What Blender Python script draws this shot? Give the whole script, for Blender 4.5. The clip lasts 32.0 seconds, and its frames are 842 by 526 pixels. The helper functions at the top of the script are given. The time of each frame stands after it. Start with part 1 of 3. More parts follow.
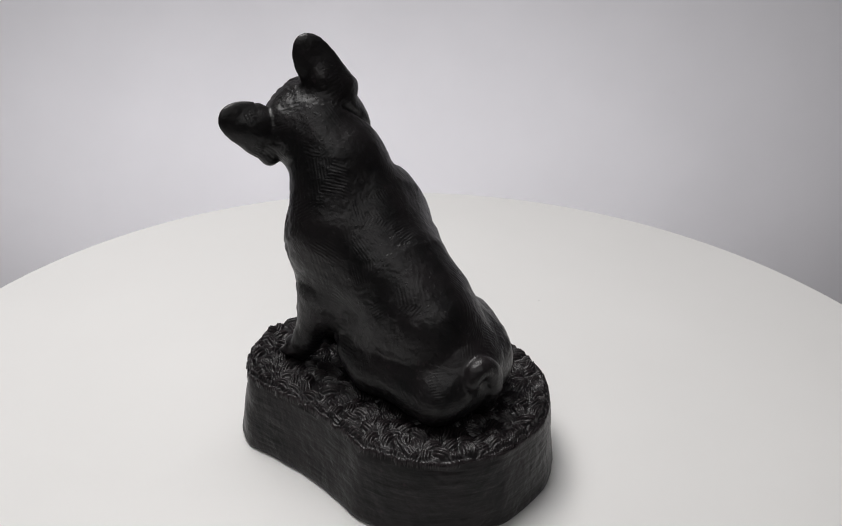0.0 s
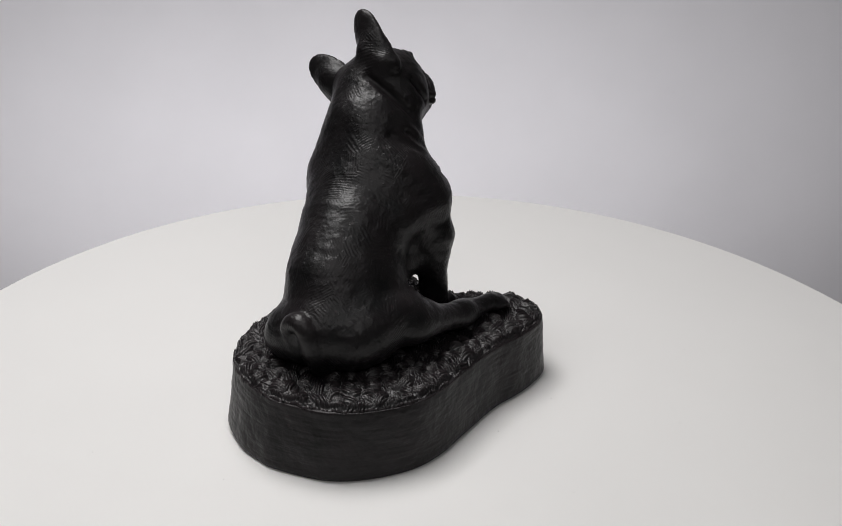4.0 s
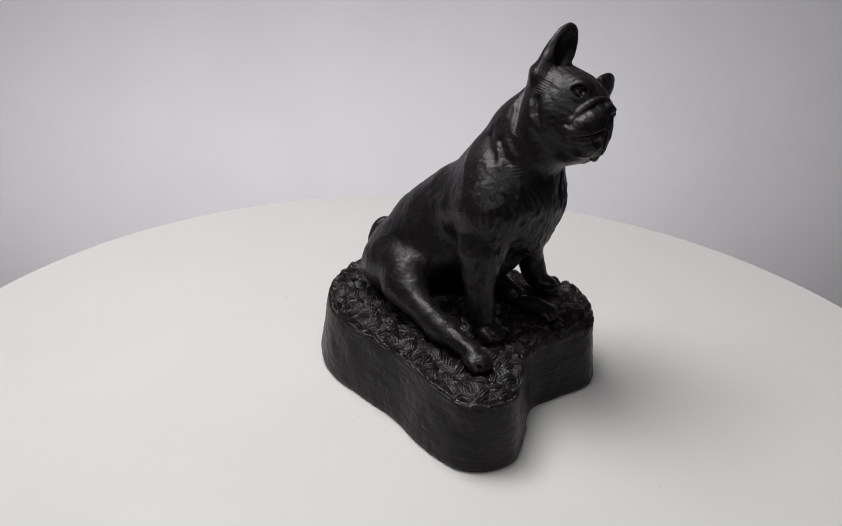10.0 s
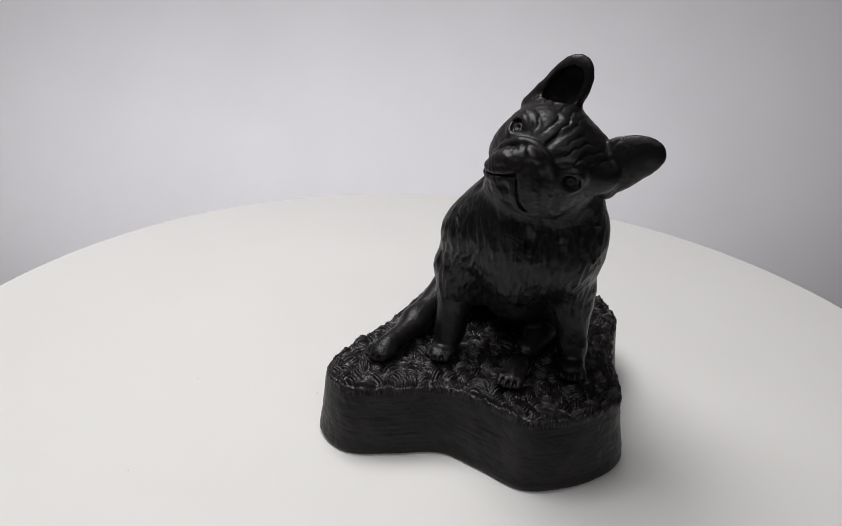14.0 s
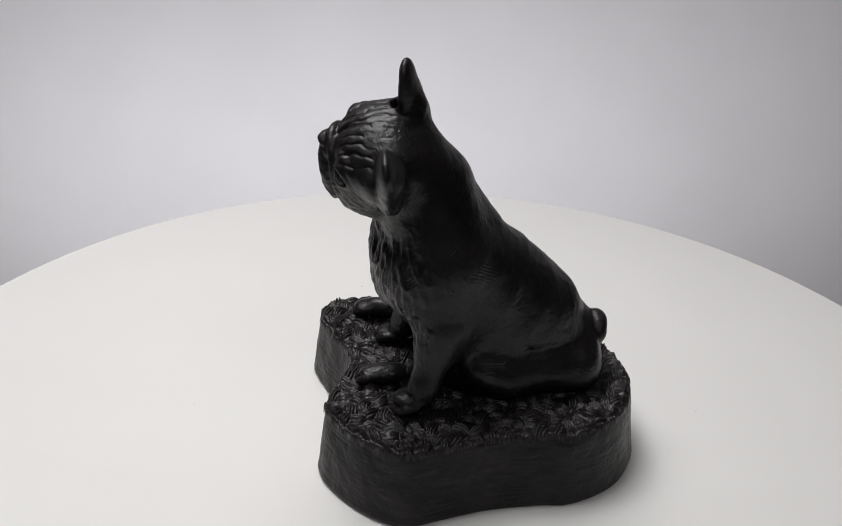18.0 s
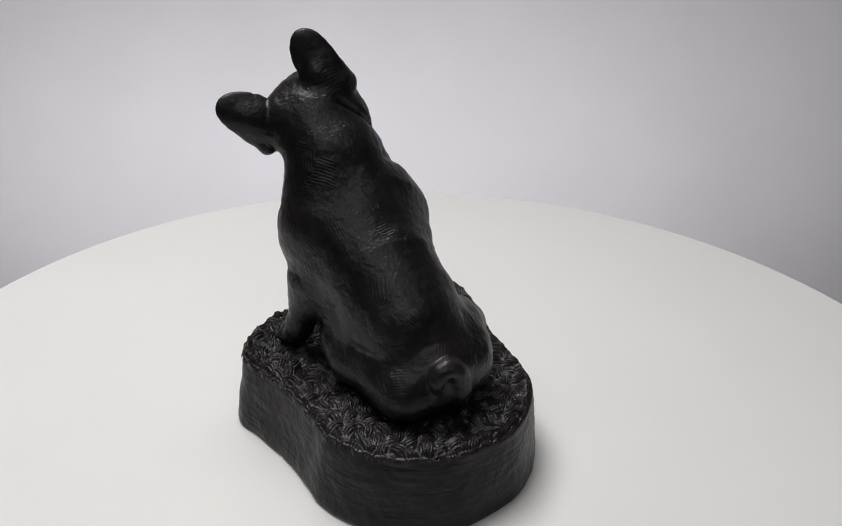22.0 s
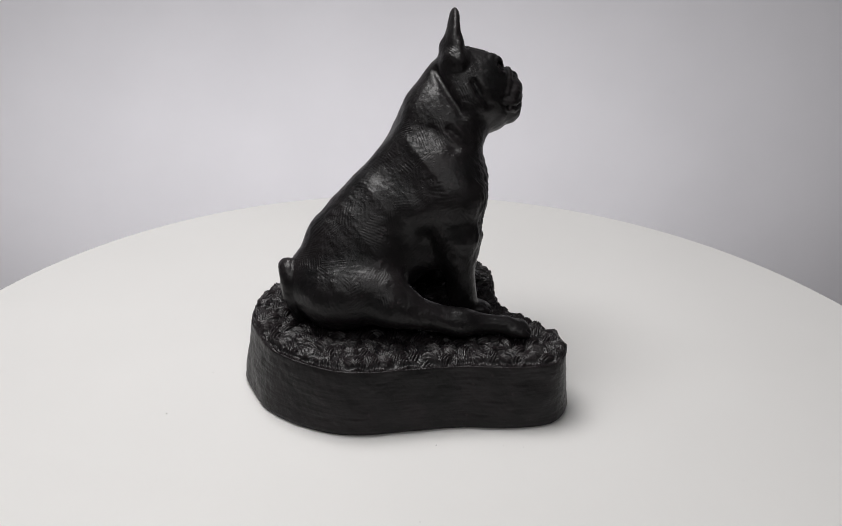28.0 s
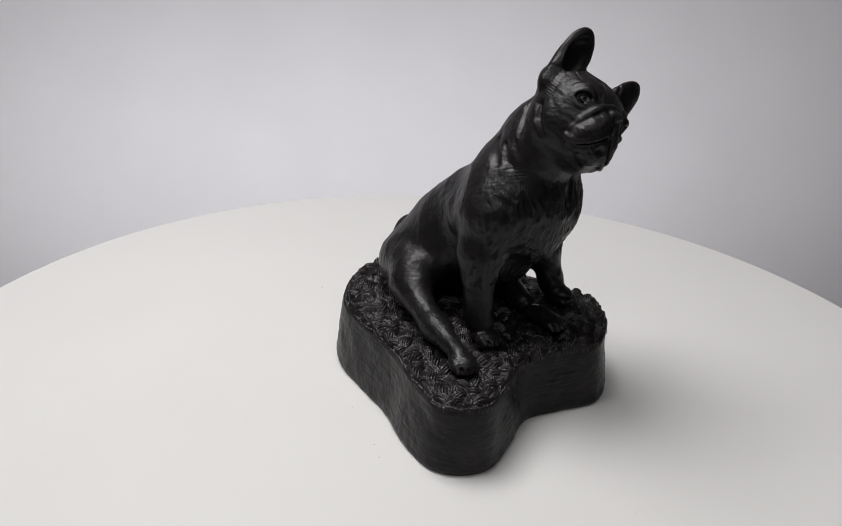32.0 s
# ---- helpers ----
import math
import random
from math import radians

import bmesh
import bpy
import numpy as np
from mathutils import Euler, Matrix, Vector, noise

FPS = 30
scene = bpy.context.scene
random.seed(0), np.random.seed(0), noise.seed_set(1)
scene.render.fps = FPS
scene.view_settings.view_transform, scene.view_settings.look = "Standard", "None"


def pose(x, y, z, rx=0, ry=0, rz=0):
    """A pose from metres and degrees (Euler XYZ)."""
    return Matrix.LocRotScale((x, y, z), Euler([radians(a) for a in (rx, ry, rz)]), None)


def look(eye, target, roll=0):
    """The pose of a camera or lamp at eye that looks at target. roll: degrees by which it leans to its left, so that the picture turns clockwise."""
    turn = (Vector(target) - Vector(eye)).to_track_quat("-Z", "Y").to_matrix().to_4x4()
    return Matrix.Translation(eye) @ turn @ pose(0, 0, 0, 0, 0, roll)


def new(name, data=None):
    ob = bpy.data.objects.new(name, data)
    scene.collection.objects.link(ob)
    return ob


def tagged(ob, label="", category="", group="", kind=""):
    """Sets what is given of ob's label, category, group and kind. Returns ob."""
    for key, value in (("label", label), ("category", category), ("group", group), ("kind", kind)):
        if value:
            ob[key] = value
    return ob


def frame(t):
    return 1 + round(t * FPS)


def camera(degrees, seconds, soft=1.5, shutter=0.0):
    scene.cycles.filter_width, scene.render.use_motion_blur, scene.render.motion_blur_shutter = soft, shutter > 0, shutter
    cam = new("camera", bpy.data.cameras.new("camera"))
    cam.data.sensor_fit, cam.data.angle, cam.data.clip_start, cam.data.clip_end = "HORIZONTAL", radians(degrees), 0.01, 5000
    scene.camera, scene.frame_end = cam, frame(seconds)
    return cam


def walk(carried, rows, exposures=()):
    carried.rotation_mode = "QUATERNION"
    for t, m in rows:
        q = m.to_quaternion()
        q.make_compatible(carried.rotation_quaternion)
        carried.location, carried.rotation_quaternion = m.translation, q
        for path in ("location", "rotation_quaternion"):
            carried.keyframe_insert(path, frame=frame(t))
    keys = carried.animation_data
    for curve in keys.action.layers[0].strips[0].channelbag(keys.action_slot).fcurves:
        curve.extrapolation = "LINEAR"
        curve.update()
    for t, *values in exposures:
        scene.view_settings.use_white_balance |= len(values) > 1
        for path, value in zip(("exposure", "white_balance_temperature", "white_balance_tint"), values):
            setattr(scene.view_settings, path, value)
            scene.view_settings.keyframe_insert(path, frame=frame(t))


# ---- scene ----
# A dark statuette of a sitting bulldog turns on a white platter before a pale studio wall.
U = 0.00387  # metres in one sculpting unit; the platter is 0.6 m across
RADIUS = 80.28 * U
EYE = Vector((0.0, -100.0 * U, 68.51 * U))

# ---- camera ----
cam = camera(53.98, 32.0, soft=1.0)
yaw, pitch = radians(-1.559), radians(-25.603)
AIM = EYE + Vector((math.sin(yaw) * math.cos(pitch), math.cos(yaw) * math.cos(pitch), math.sin(pitch)))
walk(cam, [(0.0, look(EYE, AIM, 2.302)), (32.0, look(EYE, AIM, 2.302))], exposures=[(0.0, 0.0), (5.5, -0.02), (8.0, -0.05), (10.0, -0.08), (13.0, -0.10), (14.0, 0.0), (17.0, 0.03), (22.0, 0.0), (28.0, -0.01), (32.0, -0.02)])

# ---- world and light ----
world = bpy.data.worlds.new("studio_world")
scene.world = world
world.use_nodes = True
world.node_tree.nodes["Background"].inputs[0].default_value = (0.9, 0.93, 1.0, 1)
world.node_tree.nodes["Background"].inputs[1].default_value = 0.02


def area_lamp(name, at, aim, size_x, size_y, watts, colour, spread=180):
    data = bpy.data.lights.new(name, "AREA")
    data.shape, data.size, data.size_y, data.energy, data.color, data.spread = "RECTANGLE", size_x, size_y, watts, colour, radians(spread)
    ob = new(name, data)
    ob.matrix_world = look(at, aim)
    return ob


area_lamp("overhead_lamp", (-0.22, 0.10, 0.84), (-0.03, -0.04, 0), 0.50, 0.42, 6.3, (1.0, 0.985, 0.975))
area_lamp("front_lamp", (0.05, -0.9, 1.05), (0, 0, 0.06), 1.5, 0.5, 1.55, (1.0, 0.985, 0.975), 120)
# added fill out of view, brightens the backdrop from above
area_lamp("backdrop_fill", (-0.3, 0.35, 1.5), (-0.28, 1.6, -0.5), 1.4, 0.3, 2.25, (1.0, 0.985, 1.0))
# second added fill, hidden below the platter, evens out the backdrop's brightness
area_lamp("backdrop_foot_fill", (-0.3, 0.4, -0.86), (-0.28, 1.55, -0.3), 1.7, 0.2, 8.8, (1.0, 0.985, 1.0), 140)


# ---- materials ----
def material(name, colour, rough, metal=0.0, grain=0.0, grain_scale=400, bump=0.0, bump_scale=900, spec=0.5):
    m = bpy.data.materials.new(name)
    m.use_nodes = True
    n, l = m.node_tree.nodes, m.node_tree.links
    b = n["Principled BSDF"]
    b.inputs["Roughness"].default_value, b.inputs["Metallic"].default_value = rough, metal
    b.inputs["Specular IOR Level"].default_value = spec
    co = n.new("ShaderNodeTexCoord")
    t = n.new("ShaderNodeTexNoise")
    t.inputs["Scale"].default_value, t.inputs["Detail"].default_value = grain_scale, 6
    l.new(co.outputs["Object"], t.inputs["Vector"])
    ramp = n.new("ShaderNodeValToRGB")
    ramp.color_ramp.elements[0].position, ramp.color_ramp.elements[1].position = 0.3, 0.7
    ramp.color_ramp.elements[0].color = (*[c * (1 - grain) for c in colour], 1)
    ramp.color_ramp.elements[1].color = (*[min(1, c * (1 + grain)) for c in colour], 1)
    l.new(t.outputs["Fac"], ramp.inputs["Fac"])
    l.new(ramp.outputs["Color"], b.inputs["Base Color"])
    if bump:
        t2 = n.new("ShaderNodeTexNoise")
        t2.inputs["Scale"].default_value, t2.inputs["Detail"].default_value = bump_scale, 5
        l.new(co.outputs["Object"], t2.inputs["Vector"])
        bp = n.new("ShaderNodeBump")
        bp.inputs["Strength"].default_value, bp.inputs["Distance"].default_value = bump, 0.0004
        l.new(t2.outputs["Fac"], bp.inputs["Height"])
        l.new(bp.outputs["Normal"], b.inputs["Normal"])
    return m


WHITE = material("white_laminate", (0.81, 0.80, 0.79), 0.55, grain=0.015, grain_scale=8)
WALL = material("pale_wall_paint", (0.8, 0.79, 0.82), 0.8, grain=0.02, grain_scale=5, bump=0.1, bump_scale=300)
GREY = material("grey_plastic", (0.25, 0.25, 0.26), 0.5, grain=0.05)
DARK = material("dark_studio_paint", (0.12, 0.12, 0.125), 0.8, grain=0.05, grain_scale=5)
FLOOR = material("floor_vinyl", (0.45, 0.44, 0.43), 0.6, grain=0.06, grain_scale=6)
CRUMB = material("dark_crumb", (0.2, 0.19, 0.18), 0.8, grain=0.2)



def patina(name, strokes, lines, gloss, dull=0.28):
    """Near-black patinated cast: patches of combed hair strokes, level brush lines, fine pits."""
    m = bpy.data.materials.new(name)
    m.use_nodes = True
    n, l = m.node_tree.nodes, m.node_tree.links
    b = n["Principled BSDF"]

    def node(kind, **values):
        k = n.new("ShaderNode" + kind)
        for key, v in values.items():
            k.inputs[key].default_value = v
        return k

    def maths(op, a, c, third=None):
        k = n.new("ShaderNodeMath")
        k.operation = op
        for i, v in enumerate((a, c, third)):
            if isinstance(v, (int, float)):
                k.inputs[i].default_value = v
            elif v is not None:
                l.new(v, k.inputs[i])
        return k.outputs[0]

    co = n.new("ShaderNodeTexCoord").outputs["Object"]
    cloud = node("TexNoise", Scale=45, Detail=5)
    l.new(co, cloud.inputs["Vector"])
    ramp = n.new("ShaderNodeValToRGB")
    ramp.color_ramp.elements[0].position, ramp.color_ramp.elements[1].position = 0.35, 0.72
    ramp.color_ramp.elements[0].color, ramp.color_ramp.elements[1].color = (0.0052, 0.005, 0.0054, 1), (0.0155, 0.0130, 0.0140, 1)
    l.new(cloud.outputs["Fac"], ramp.inputs["Fac"])
    edge = node("MapRange")
    edge.inputs["From Min"].default_value, edge.inputs["From Max"].default_value = 0.505, 0.56
    l.new(n.new("ShaderNodeNewGeometry").outputs["Pointiness"], edge.inputs["Value"])
    worn = n.new("ShaderNodeMix")
    worn.data_type = "RGBA"
    worn.inputs["B"].default_value = (0.036, 0.025, 0.028, 1)
    l.new(maths("MULTIPLY", edge.outputs["Result"], 0.4), worn.inputs["Factor"])
    l.new(ramp.outputs["Color"], worn.inputs["A"])
    l.new(worn.outputs["Result"], b.inputs["Base Color"])
    rough = node("MapRange")
    rough.inputs["To Min"].default_value, rough.inputs["To Max"].default_value = dull, dull + 0.24
    fine = node("TexNoise", Scale=240, Detail=4)
    l.new(co, fine.inputs["Vector"])
    l.new(fine.outputs["Fac"], rough.inputs["Value"])
    l.new(rough.outputs["Result"], b.inputs["Roughness"])
    b.inputs["Specular IOR Level"].default_value = gloss
    # combed strokes: each cell has its own direction
    warp = node("TexNoise", Scale=160, Detail=2)
    l.new(co, warp.inputs["Vector"])
    bent = n.new("ShaderNodeVectorMath")
    bent.operation = "MULTIPLY_ADD"
    bent.inputs[1].default_value = (0.0011, 0.0011, 0.0011)
    l.new(warp.outputs["Color"], bent.inputs[0])
    l.new(co, bent.inputs[2])
    cells = node("TexVoronoi", Scale=75)
    l.new(bent.outputs[0], cells.inputs["Vector"])
    way = n.new("ShaderNodeVectorMath")
    way.operation = "SUBTRACT"
    way.inputs[1].default_value = (0.5, 0.5, 0.5)
    l.new(cells.outputs["Color"], way.inputs[0])
    unit = n.new("ShaderNodeVectorMath")
    unit.operation = "NORMALIZE"
    l.new(way.outputs[0], unit.inputs[0])
    dot = n.new("ShaderNodeVectorMath")
    dot.operation = "DOT_PRODUCT"
    l.new(unit.outputs[0], dot.inputs[0])
    l.new(bent.outputs[0], dot.inputs[1])
    stripes = maths("SINE", maths("MULTIPLY", dot.outputs["Value"], 4900), 0)
    patch = node("TexNoise", Scale=70, Detail=2)
    l.new(co, patch.inputs["Vector"])
    where = node("MapRange")
    where.inputs["From Min"].default_value, where.inputs["From Max"].default_value = 0.42, 0.62
    l.new(patch.outputs["Fac"], where.inputs["Value"])
    height = maths("MULTIPLY", maths("MULTIPLY", stripes, where.outputs["Result"]), 0.19 * strokes)
    # level brush lines round the plinth
    squash = n.new("ShaderNodeMapping")
    squash.inputs["Scale"].default_value = (45, 45, 1000)
    l.new(co, squash.inputs["Vector"])
    brushed = node("TexNoise", Scale=1.0, Detail=3)
    l.new(squash.outputs[0], brushed.inputs["Vector"])
    height = maths("MULTIPLY_ADD", brushed.outputs["Fac"], 1.3 * lines, height)
    pits = node("TexNoise", Scale=900, Detail=4)
    l.new(co, pits.inputs["Vector"])
    height = maths("MULTIPLY_ADD", pits.outputs["Fac"], 0.5, height)
    # sparse flecks
    fleck = node("TexNoise", Scale=650, Detail=4)
    l.new(co, fleck.inputs["Vector"])
    proud = node("MapRange")
    proud.inputs["From Min"].default_value, proud.inputs["From Max"].default_value = 0.6, 0.74
    l.new(fleck.outputs["Fac"], proud.inputs["Value"])
    height = maths("MULTIPLY_ADD", proud.outputs["Result"], 0.5 * strokes, height)
    bp = n.new("ShaderNodeBump")
    bp.inputs["Strength"].default_value, bp.inputs["Distance"].default_value = 0.7, 0.0004
    l.new(height, bp.inputs["Height"])
    l.new(bp.outputs["Normal"], b.inputs["Normal"])
    return m


BRONZE = patina("dark_patina", 0.75, 0.0, 0.32, 0.25)
BRUSHED = patina("brushed_dark_patina", 0.0, 0.4, 0.24)
PLAIN = patina("plain_dark_patina", 0.15, 0.0, 0.34, 0.3)
TURF = patina("turf_dark_patina", 0.0, 0.0, 0.42, 0.25)


# ---- mesh helpers ----
def mesh_object(name, verts, faces, mat, smooth=True):
    me = bpy.data.meshes.new(name)
    me.from_pydata(verts, [], faces)
    me.update()
    me.materials.append(mat)
    me.polygons.foreach_set("use_smooth", [smooth] * len(me.polygons))
    return new(name, me)


def part(name, bm, mat, parent, label=""):
    me = bpy.data.meshes.new(name)
    bm.to_mesh(me)
    bm.free()
    me.materials.append(mat)
    ob = new(name, me)
    ob.parent = parent
    return tagged(ob, label)


def lathe(profile, steps=128):
    """A solid of revolution about z from (radius, height) pairs, closed at both ends."""
    bm = bmesh.new()
    rings = [[bm.verts.new((r * math.cos(a), r * math.sin(a), z)) for a in np.linspace(0, 2 * math.pi, steps, endpoint=False)] for r, z in profile]
    for lo, hi in zip(rings, rings[1:]):
        for i in range(steps):
            bm.faces.new((lo[i], lo[(i + 1) % steps], hi[(i + 1) % steps], hi[i]))
    bm.faces.new(rings[0][::-1])
    bm.faces.new(rings[-1])
    return bm


# ---- the room ----
def plane_box(name, x0, x1, y0, y1, z0, z1, mat):
    bm = bmesh.new()
    bmesh.ops.create_cube(bm, size=1.0)
    for v in bm.verts:
        v.co = ((x0 + x1) / 2 + v.co.x * (x1 - x0), (y0 + y1) / 2 + v.co.y * (y1 - y0), (z0 + z1) / 2 + v.co.z * (z1 - z0))
    me = bpy.data.meshes.new(name)
    bm.to_mesh(me)
    bm.free()
    me.materials.append(mat)
    return tagged(new(name, me), kind="structure")


FLOOR_Z = -0.95
plane_box("floor", -2.2, 2.2, -2.6, 2.4, FLOOR_Z - 0.1, FLOOR_Z, FLOOR)
plane_box("ceiling", -2.2, 2.2, -2.6, 2.4, 1.75, 1.85, DARK)
plane_box("wall_north", -2.2, 2.2, 2.4, 2.5, FLOOR_Z, 1.75, DARK)
plane_box("wall_south", -2.2, 2.2, -2.7, -2.6, FLOOR_Z, 1.75, DARK)
plane_box("wall_east", 2.2, 2.3, -2.6, 2.4, FLOOR_Z, 1.75, DARK)
plane_box("wall_west", -2.3, -2.2, -2.6, 2.4, FLOOR_Z, 1.75, DARK)


def backdrop():
    """A curved sheet of studio paper behind the turntable."""
    verts, faces, n = [], [], 96
    for back in (0, 0.003):
        for z in (FLOOR_Z, 1.2):
            for i in range(n + 1):
                x = -2.1 + 4.2 * i / n
                verts.append((x, 1.6 - 0.08 * x * x + back, z))
    m = n + 1
    for i in range(n):
        faces += [(i, i + 1, m + i + 1, m + i), (3 * m + i, 3 * m + i + 1, 2 * m + i + 1, 2 * m + i)]
        faces += [(m + i, m + i + 1, 3 * m + i + 1, 3 * m + i), (2 * m + i, 2 * m + i + 1, i + 1, i)]
    faces += [(0, m, 3 * m, 2 * m), (m - 1, 3 * m - 1, 4 * m - 1, 2 * m - 1)]
    return tagged(mesh_object("backdrop", verts, faces, WALL), "pale grey curved studio backdrop", "backdrop", kind="structure")


backdrop()

# ---- the turntable ----
TILT = (0.0023, 0.0051)  # the disc sits a little out of true on its axis
platter = tagged(new("turntable_platter"), "white round turntable platter with a few dark crumbs on it", "turntable")
disc = lathe([(RADIUS - 0.004, -0.016), (RADIUS, -0.012), (RADIUS, -0.002), (RADIUS - 0.0015, 0.0)], 256)
for v in disc.verts:
    v.co.z += TILT[0] * v.co.x + TILT[1] * v.co.y
part("platter_disc", disc, WHITE, platter)
CRUMBS = [(21.2, -30.8, 0.32), (0.7, 42.6, 0.25), (-24.7, 23.0, 0.22), (7.5, 13, 0.22), (11.3, 5, 0.25), (-0.2, -46.4, 0.22), (10, -31.4, 0.2), (17.1, 29.9, 0.25), (25.2, 8.8, 0.2), (6.6, 15.5, 0.2)]
for x, y, r in CRUMBS:
    bm = bmesh.new()
    bmesh.ops.create_icosphere(bm, subdivisions=2, radius=r * U * 0.22)
    for v in bm.verts:
        v.co = Vector((v.co.x * 1.4, v.co.y, v.co.z * 0.6)) * (1 + 0.3 * noise.noise(v.co * 3000 + Vector((x, y, 0))))
    crumb = part("crumb", bm, CRUMB, platter, "tiny dark crumb")
    crumb.location = (x * U, y * U, (TILT[0] * x + TILT[1] * y) * U + 0.0002)
stand = tagged(new("turntable_stand"), "grey drum that carries the turning platter", "stand")
stand.location = (0, 0, FLOOR_Z)
part("drum", lathe([(0.2, 0.0), (0.2, 0.84), (0.17, 0.9), (0.17, -FLOOR_Z - 0.0176)]), GREY, stand)


# ---- the statuette, sculpted as one field of distances ----
def axes(long, front):
    z = np.array(long, float) / np.linalg.norm(long)
    x = np.array(front, float) - z * np.dot(front, z)
    x /= np.linalg.norm(x)
    return np.stack([x, np.cross(z, x), z], 1)


def turned(az, el, lean):
    az, el, lean = radians(az), radians(el), radians(lean)
    f = np.array([math.cos(az) * math.cos(el), math.sin(az) * math.cos(el), math.sin(el)])
    s = np.array([-math.sin(az), math.cos(az), 0])
    u = np.cross(f, s)
    return np.stack([f, math.cos(lean) * s - math.sin(lean) * u, math.cos(lean) * u + math.sin(lean) * s], 1)


HEAD = turned(-9, 8, 36.5)
SKULL = np.array([26.6, 3.3, 39.2])


def on_head(x, y, z):
    return SKULL + HEAD @ np.array([x, y, z])


def cone(a, b, ra, rb):
    a, b = np.array(a), np.array(b)

    def d(x):
        h = np.clip((x - a) @ (b - a) / ((b - a) @ (b - a)), 0, 1)
        return np.linalg.norm(x - a - h[..., None] * (b - a), axis=-1) - (ra + (rb - ra) * h)
    return d, np.minimum(a - ra, b - rb), np.maximum(a + ra, b + rb)


def ball(c, r, m=np.eye(3)):
    c, r = np.array(c), np.array(r)

    def d(x):
        q = (x - c) @ m
        k0, k1 = np.linalg.norm(q / r, axis=-1), np.linalg.norm(q / (r * r), axis=-1) + 1e-9
        return k0 * (k0 - 1) / k1
    return d, c - r.max(), c + r.max()


BODY = [
    cone((22.6, -7.7, 13.2), (24.0, -8.0, 11.0), 1.35, 1.2),  # pastern right
    cone((22.2, 8.0, 13.2), (23.4, 8.2, 11.0), 1.2, 1.15),  # pastern left
    ball((10.4, -8.5, 14.7), (2.8, 2.0, 2.6)),  # knee
    cone((8.6, -8.0, 16.9), (13.4, -10.2, 15.0), 1.1, 0.95),  # crest of the thigh
    ball(on_head(4.0, -0.2, -1.1), (1.9, 3.2, 2.2), HEAD),  # muzzle
    ball(on_head(1.5, -2.2, 1.1), (2.6, 2.8, 2.5), HEAD),  # brow right
    ball(on_head(2.6, -0.1, -4.2), (2.4, 2.8, 1.7), HEAD),  # jaw
    cone((3.6, -0.2, 13.6), (2.0, -0.2, 14.2), 1.9, 0.8),  # root of the tail
    ball((15.2, 6.2, 14.3), (1.7, 1.5, 1.6)),  # knee left
    cone((12, 0, 15), (19.5, 0.3, 18.5), 4.6, 3.6),  # belly
    cone((16.5, -3.5, 18.5), (20.3, -5.3, 18.8), 2.4, 1.9),  # elbow fold right
    cone((16.5, 4.0, 18.2), (20.0, 6.2, 17.6), 2.3, 1.8),  # elbow fold left
    cone((4.36, -0.78, 14.70), (10.87, -0.49, 18.25), 5.03, 7.12),  # rump
    cone((8.20, 0.55, 19.48), (13.66, 0.92, 22.98), 5.40, 6.67),  # loin
    cone((15.03, 0.28, 23.67), (20.90, -0.55, 28.42), 4.87, 6.88),  # ribs
    cone((18.16, 0.30, 21.89), (20.97, 4.03, 26.19), 5.31, 6.21),  # breast
    cone((20.22, 5.27, 29.29), (22.18, 3.83, 35.66), 4.87, 4.86),  # neck
    cone((18.1, 1.1, 32.3), (20.9, 1.9, 37.0), 2.95, 2.75),  # nape
    cone((16.57, -4.69, 25.66), (21.82, -5.21, 27.02), 2.42, 3.92),  # shoulder right
    cone((15.65, 4.36, 26.69), (18.87, 5.86, 20.94), 3.00, 2.59),  # shoulder left
    cone((21.2, -5.5, 26.4), (21.7, -6.9, 22.2), 3.3, 2.5),  # upper arm right
    cone((21.89, -7.52, 21.73), (22.51, -7.68, 13.17), 2.55, 1.46),  # arm right
    cone((20.56, 7.16, 20.31), (22.11, 8.00, 13.31), 2.49, 1.21),  # arm left
    cone((5.02, -4.29, 13.85), (11.0, -8.3, 16.2), 4.04, 1.8),  # thigh right
    cone((11.13, -10.29, 14.21), (19.97, -13.26, 12.09), 2.41, 1.47),  # shank right
    cone((20.09, -12.94, 12.00), (26.43, -14.98, 11.46), 1.35, 1.27),  # foot right
    cone((3.52, 3.21, 12.88), (12.07, 4.88, 13.20), 3.59, 2.80),  # thigh left
    cone((12.16, 5.17, 12.55), (21.99, 2.17, 11.59), 2.26, 1.39),  # shank left
    ball((26.24, 4.42, 40.07), (5.56, 5.30, 4.23), HEAD),  # cranium
    ball((25.88, -0.70, 39.89), (3.24, 2.07, 2.78), HEAD),  # cheek right
    ball((28.33, 4.27, 35.76), (2.76, 2.17, 2.89), HEAD),  # cheek left
    cone((23.48, 1.52, 44.21), (24.14, 4.15, 45.33), 1.25, 1.45),  # earbase right
    cone((26.31, 7.78, 39.66), (27.20, 9.30, 38.30), 1.90, 1.90),  # earbase left
    ball((16.15, 1.81, 29.30), (3.20, 3.58, 3.10)),  # withers
    ball((6.63, -6.00, 14.38), (4.40, 3.59, 4.22)),  # haunch right
    ball((12.52, -0.06, 17.25), (5.49, 5.53, 4.50)),  # belly
    ball((24.5, 0.26, 24.2), (2.9, 3.6, 4.4)),  # ruff
    ball((23.50, 0.04, 34.71), (4.08, 3.94, 3.90)),  # throat
]
